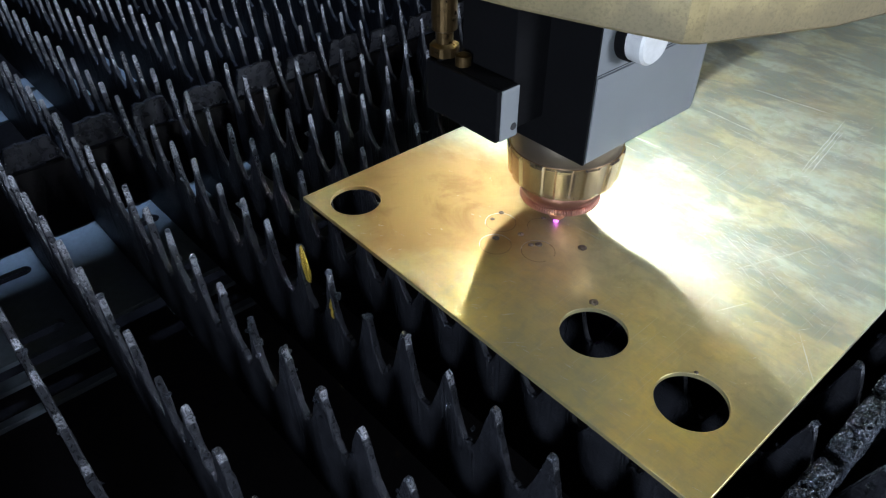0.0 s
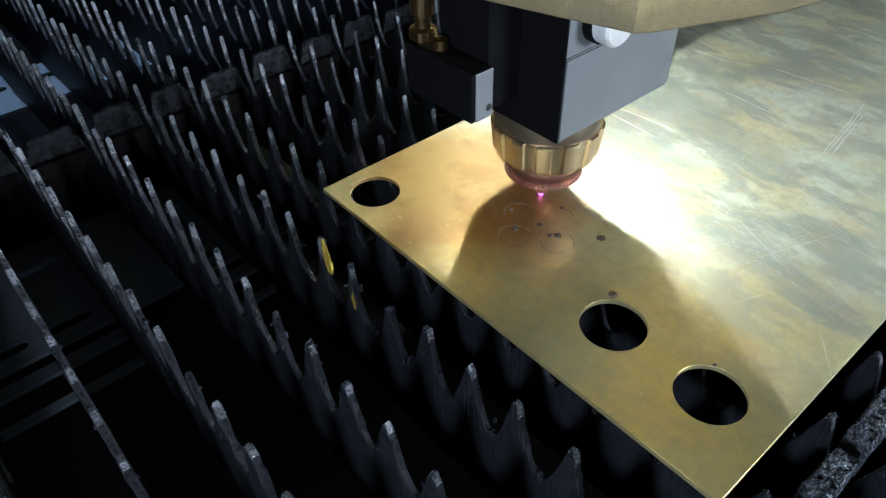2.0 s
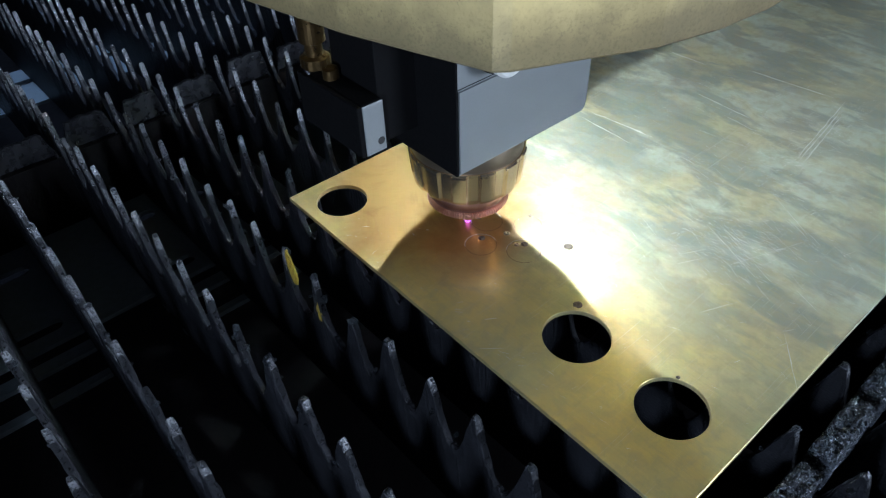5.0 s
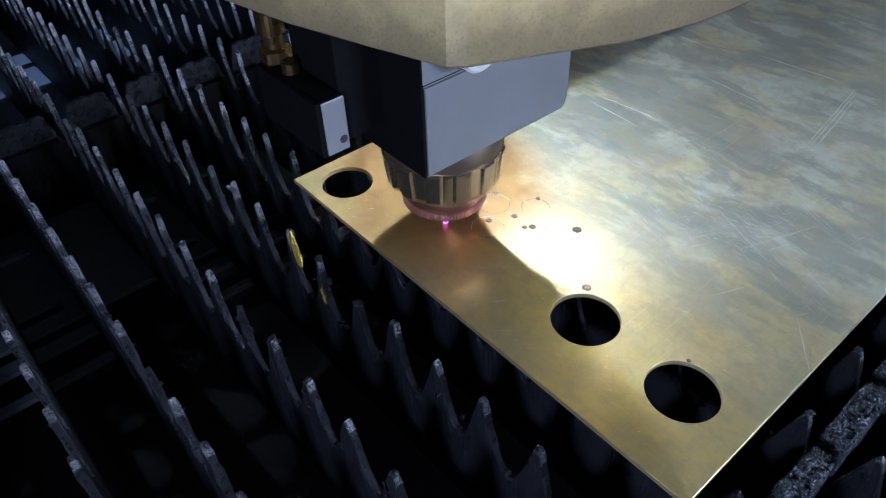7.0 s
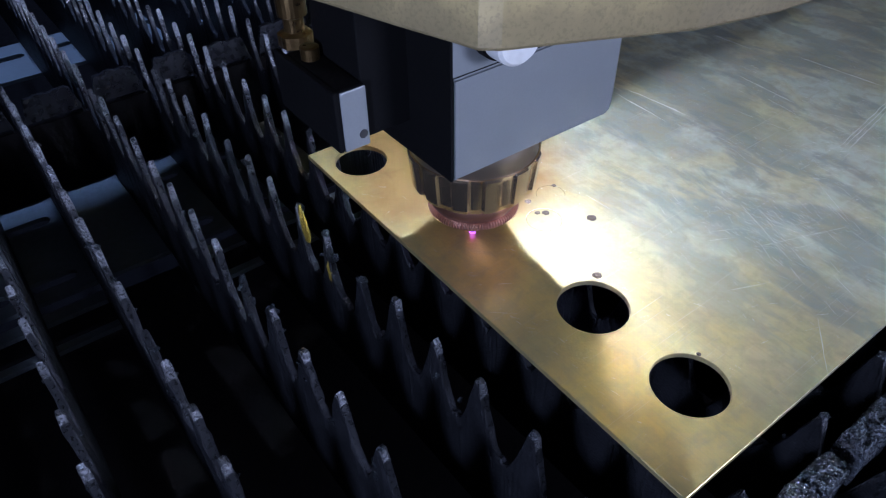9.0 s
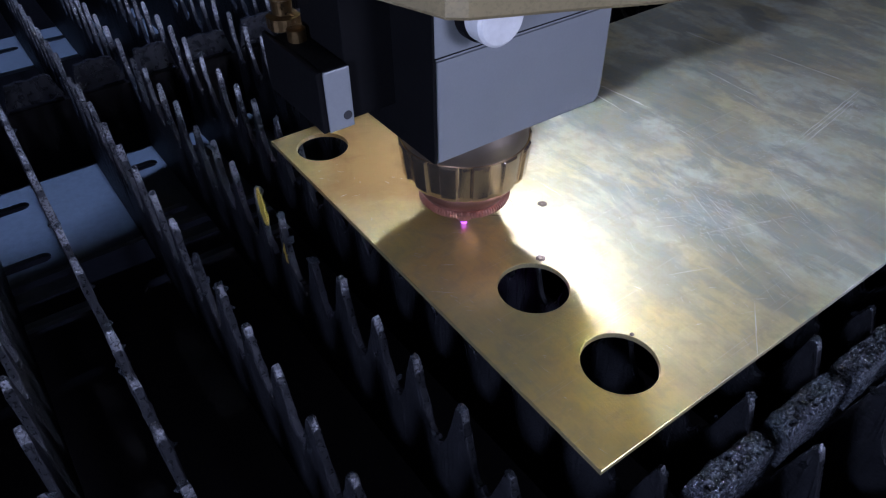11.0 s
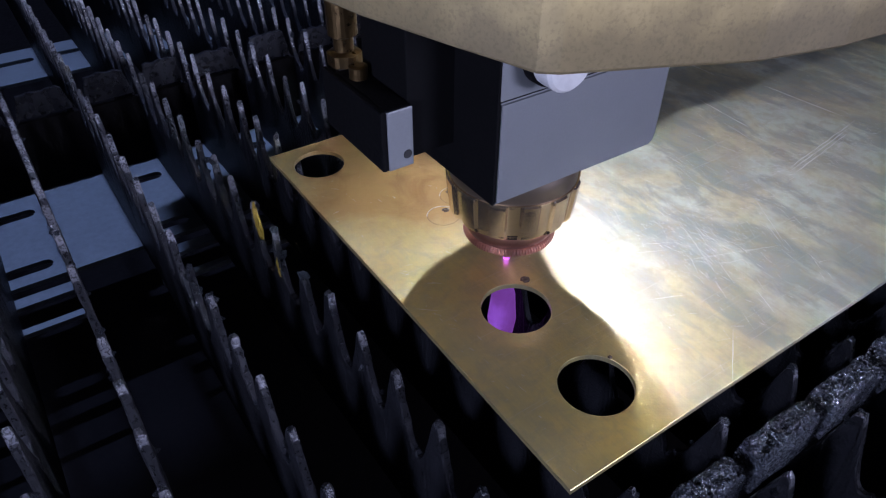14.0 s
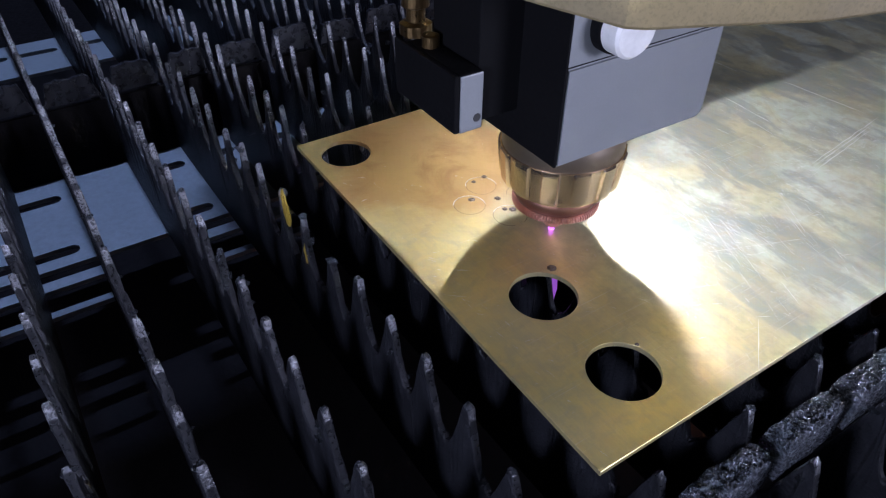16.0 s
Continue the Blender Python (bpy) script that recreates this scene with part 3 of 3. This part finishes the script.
PLAN = [(1.20, 0.082), (1.235, 0.092), (1.255, 0.115), (1.31, 0.235), (1.37, 0.36), (1.405, 0.50), (1.418, 0.64), (1.41, 0.9), (1.36, 1.3), (1.2, 1.75), (0.8, 2.2), (0.2, 2.4), (-0.8, 2.4), (-1.3, 1.9), (-1.35, 0.6), (-1.1, -0.12), (-0.3, -0.17), (0.3, -0.12), (0.75, -0.035), (0.93, 0.0), (1.10, 0.05)]


def laser_head():
    head = empty("laser_head", "black and grey laser cutting head under a cream cover", "laser head")
    xl, xr, yf, yb, zb = 0.61, 0.945, 0.274, 0.772, 0.462
    # body with a chamfered foot and a rounded lower rear corner
    prof = [(yf, zb), (yb - 0.022, zb - 0.004), (yb - 0.006, zb + 0.006), (yb, zb + 0.025), (yb, 0.697), (yf, 0.697)]
    bm = bmesh.new()
    rows = [[bm.verts.new((x, y - back * max(0, (y - 0.6) / (yb - 0.6)), z)) for y, z in prof] for x, back in ((xl, 0), (xr - 0.06, 0), (xr, 0.022))]
    n = len(prof)
    for p, q in zip(rows, rows[1:]):
        for i in range(n):
            bm.faces.new((p[i], q[i], q[(i + 1) % n], p[(i + 1) % n]))
    bm.faces.new(rows[0])
    bm.faces.new(rows[2][::-1])
    bmesh.ops.recalc_face_normals(bm, faces=bm.faces[:])
    bmesh.ops.bevel(bm, geom=[e for e in bm.edges if e.calc_face_angle(0) > 0.9], offset=0.006, segments=2, affect="EDGES")
    body = part("lower_body", bm, M_GREY, head, "matt grey anodised block")
    part("seam", prism([(xl + 0.004, yf + 0.003), (xr - 0.003, yf + 0.003), (xr - 0.003, yb - 0.026), (xr - 0.063, yb - 0.003), (xl + 0.004, yb - 0.003)], 0.696, 0.702), M_BLACK, body)
    part("upper_body", prism([(xl, yf), (xr, yf), (xr, yb - 0.022), (xr - 0.06, yb), (xl, yb)], 0.701, 1.5), M_GREY, head, "matt grey anodised upper block")
    # thin black plate puts the shade of the body's front into colour
    part("front_plate", box(xl, xr - 0.001, yf - 0.005, yf + 0.002, zb + 0.002, 1.4, 0.002), M_BLACK, head, "thin black plate that darkens the unlit front side")
    knob = part("pin", rod("x", (xr - 0.04, 0.378, 0.775), 0.055, 0.110, 40, 0.006), M_CHROME, head, "brushed steel round pin")
    part("pin_sleeve", rod("x", (xr - 0.02, 0.378, 0.775), 0.060, 0.045, 40, 0.003), M_BLACK, knob)
    side = part("side_block", box(0.60, 0.818, 0.098, 0.16, 0.54, 0.675, 0.006), M_BLACK, head, "small side block, black on its unlit sides, grey on the lit end")
    # grey skin painted on the end that catches the light
    part("end_face", box(0.814, 0.8192, 0.1005, 0.158, 0.542, 0.673, 0.002), M_GREY, side, "grey skin on the lit end")
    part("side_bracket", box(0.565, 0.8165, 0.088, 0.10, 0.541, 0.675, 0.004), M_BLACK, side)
    # black disc put in for the dark inside of a screw hole
    part("dark_hole_disc", rod("x", (0.8145, 0.144, 0.570), 0.010, 0.006, 20, 0.001), M_RUBBER, side)
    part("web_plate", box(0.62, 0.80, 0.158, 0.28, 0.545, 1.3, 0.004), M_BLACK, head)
    fit = part("gas_fitting", lathe([(0.036, 0.675), (0.036, 0.70), (0.022, 0.705), (0.022, 0.735), (0.032, 0.74), (0.032, 0.99)], 0.575, 0.14, 24, lambda a, k: 1 + (0.05 * math.cos(6 * a) if k < 2 else 0)), M_GOLD, head, "brass hose fitting, darkened for shade")
    part("hose", lathe([(0.028, 0.99), (0.03, 1.0), (0.03, 1.6)], 0.575, 0.14, 20), M_RUBBER, fit)
    part("cap_screw", lathe([(0.02, 0.675), (0.02, 0.70), (0.012, 0.702)], 0.655, 0.13, 20), M_GOLD, head)
    part("neck", lathe([(0.158, 0.300), (0.168, 0.304), (0.171, 0.312), (0.171, 0.36), (0.166, 0.372), (0.164, 0.47)], AX, AY, 96), M_BRONZE, head, "dark bronze neck ring", True)

    def flute(a, k):
        g = math.sin(13 * a + 0.5)
        return 1 - (0.052 * min(1.0, -g * 2.2) ** 0.6 if g < 0 and 1 < k < 7 else 0)

    part("collar", lathe([(0.140, 0.186), (0.152, 0.188), (0.164, 0.196), (0.169, 0.204), (0.172, 0.210), (0.180, 0.296), (0.180, 0.304), (0.175, 0.309), (0.165, 0.310)], AX, AY, 416, flute), M_COLLAR, head, "fluted brass locking collar")
    part("ceramic_body", lathe([(0.10, 0.122), (0.116, 0.126), (0.130, 0.150), (0.143, 0.19)], AX, AY, 96), M_CONE, head, "", True)
    part("nozzle_ring", lathe([(0.107, 0.108), (0.122, 0.110), (0.129, 0.113), (0.129, 0.123), (0.124, 0.128), (0.107, 0.131)], AX, AY, 576, lambda a, k: 1 - (0.05 if 0 < k < 5 and math.sin(96 * a) > 0.2 else 0)), M_COPPER, head, "knurled copper nozzle ring")
    part("nozzle", lathe([(0.012, 0.018), (0.022, 0.02), (0.06, 0.07), (0.09, 0.100), (0.112, 0.110)], AX, AY, 48), M_COPPER, head, "copper nozzle cone")
    part("plasma_spot", lathe([(0.009, 0.002), (0.007, 0.008), (0.006, 0.017)], AX, AY, 16), M_PLASMA, head, "violet glow under the nozzle")
    part("plasma_jet", lathe([(0.006, -0.42), (0.034, -0.34), (0.045, -0.24), (0.036, -0.14), (0.018, -0.07), (0.008, -0.017)], AX, AY, 32), M_JET, head, "violet plasma jet below the sheet")
    cov = part("cover", shell(PLAN, 0.915, 2.8, 0.02, 1.06), M_CREAM, head, "cream painted sheet-metal cover with a sooty rim")
    # out-of-view box added to give the brass a dark area to reflect
    part("dark_reflection_box", box(-1.7, -0.45, 2.0, 9.0, 0.94, 2.4, 0.03), M_BLACK, head, "unseen dark box mirrored in the sheet")
    # unseen box added so its moving edge shades the tray panels
    part("tray_light_blocker", box(-1.796, 1.0, -9.0, 9.0, 13.4, 14.6, 0.05), M_BLACK, head, "unseen dark box that blocks the tray fill light")
    # work light inside the cover; unseen plate added beside it shades the sheet's rear
    lamp = part("work_light", lathe([(0.03, 0.998), (0.040, 1.002), (0.040, 1.06)], LX, LY, 40), M_RUBBER, head, "small round work light")
    part("lens", lathe([(0.001, 0.984), (0.006, 0.9855), (0.0095, 0.990), (0.010, 1.000)], LX, LY, 20), M_LED, lamp)
    part("shade_plate", box(LX - 0.045, LX - 0.032, LY, 2.1, 0.85, 1.06, 0.002), M_RUBBER, head, "unseen black plate added to shade the sheet's rear")
    # two unseen spot lamps in short tubes, added to brighten both sides of the nozzle
    for eye, aim, deep, r, glass in (((LX + 0.085, LY + 0.03, 1.045), (0.80, 0.70, 0), 0.050, 0.011, M_SPOT), ((0.27, 0.95, 1.045), (0.43, 0.56, 0), 0.055, 0.008, M_LEFT)):
        spot = part("spot_lamp", lathe([(0.030, 0.020), (0.030, -deep), (0.022, -deep), (0.022, 0.004)], 0, 0, 32), M_RUBBER, head, "unseen tubular lamp added to brighten the sheet")
        spot.matrix_basis = look(Vector(eye) * D, Vector(aim) * D)
        part("spot_lens", lathe([(0.002, -0.002), (r, -0.002), (r + 0.0005, 0.002)], 0, 0, 20), glass, spot)
    return head


head = laser_head()


# ---- sparks ----
def spark(a, b, w, group, glow):
    """A glowing streak from a to b; its own space starts at a."""
    a, b = Vector(a), Vector(b)
    bm = bmesh.new()
    ln = (b - a).length
    rings = []
    for f, r in ((0, 0.1), (0.15, 0.8), (0.6, 1.0), (0.92, 0.6), (1, 0.05)):
        rings.append([bm.verts.new((r * w * math.cos(t), r * w * math.sin(t), f * ln)) for t in [2 * math.pi * i / 6 for i in range(6)]])
    for p, q in zip(rings, rings[1:]):
        for i in range(6):
            bm.faces.new((p[i], p[(i + 1) % 6], q[(i + 1) % 6], q[i]))
    bm.transform((b - a).to_track_quat("Z", "Y").to_matrix().to_4x4())
    ob = part("spark", bm, glow)
    return tagged(ob, "glowing orange spark thrown from the cut", "spark", group)


# bursts of sparks: the second at which they fly, and for each streak its tail and its head
BURSTS = [
    (9.5, [(0.940, -0.070, -0.087, 0.911, -0.070, -0.334), (0.950, -0.070, -0.174, 0.917, -0.070, -0.323), (0.817, -0.070, -0.660, 0.659, -0.070, -1.200), (0.870, -0.070, -0.681, 0.787, -0.070, -1.094), (0.947, -0.070, -0.602, 0.908, -0.070, -0.922)]),
    (14.5, [(1.403, -0.070, -0.052, 1.411, -0.070, -0.109), (1.439, -0.070, -0.044, 1.450, -0.070, -0.159)]),
    (15, [(-0.064, -0.46, 0.05, -0.34, -0.671, 0.05), (0.334, -0.202, 0.05, -0.038, -0.444, 0.05), (1.063, -0.28, -0.026, 0.697, -0.28, -0.583), (0.874, -0.28, -0.536, 0.78, -0.28, -0.767), (0.941, -0.28, -0.336, 0.87, -0.28, -0.463), (1.349, -0.28, -0.049, 1.324, -0.28, -0.118), (0.534, -0.28, -0.628, 0.433, -0.28, -0.737), (0.708, -0.28, -0.269, 0.609, -0.28, -0.413)]),
]


def fan(when, count, x0, x1, z0, z1, lo, hi, seed):
    """A burst that falls in a fan from under the edge of the sheet."""
    rng = random.Random(seed)
    streaks = []
    for _ in range(count):
        x, z, ln = rng.uniform(x0, x1), z1 + (z0 - z1) * rng.random() ** 1.4, rng.uniform(lo, hi)
        lean = (x - 1.28) * 0.9 + rng.gauss(0, 0.12)
        streaks.append((x, -0.07, z, x + ln * lean, -0.07, z - ln))
    return when, streaks


BURSTS += [fan(14.6, 26, 1.10, 1.50, -0.22, -0.01, 0.08, 0.24, 3), fan(14.9, 9, 0.98, 1.20, -0.24, -0.06, 0.06, 0.14, 5), fan(15, 13, 1.04, 1.45, -0.16, -0.02, 0.05, 0.20, 9), fan(15.1, 4, 1.15, 1.42, -0.12, -0.04, 0.03, 0.08, 12)]
SPARKS = []
for when, streaks in BURSTS:
    for k, (x0, y0, z0, x1, y1, z1) in enumerate(streaks):
        a, b = Vector((x0, y0, z0)), Vector((x1, y1, z1))
        wide = (0.0035 if k % 3 else 0.005) if when < 14.6 or when == 15 and k < 2 and y0 < -0.1 else (0.002, 0.0038, 0.0028)[k % 3]
        SPARKS.append((spark(a, b, wide, "sparks from the cut", M_EMBER if when < 12 else M_SPARK), when, a, b))


def motions():
    walk(head, [(t, dm(x, y, 0)) for t, x, y in HEAD])
    for k, (ob, when, a, b) in enumerate(SPARKS):
        # out from under the sheet, along the streak, then down and back under the sheet
        rest = (0.4 + 0.04 * k, 3.0 + 0.05 * k, -0.45)
        mid = a - (b - a) * 1.0
        on = b + (b - a) * 0.6
        under = (on.x, 1.5, -1.1)
        rows = [(0.0, rest), (when - 0.3, rest), (when - 0.2, (0.8, 0.9, -0.3)), (when - 0.1, (mid.x, max(mid.y, 0.25), min(mid.z, -0.1))), (when, a), (when + 0.1, (on.x, on.y, on.z - 0.1)), (when + 0.2, (on.x, on.y + 0.02, -0.8)), (when + 0.3, under), (16.0, under)]
        walk(ob, [(t, dm(*p)) for t, p in rows])


motions()
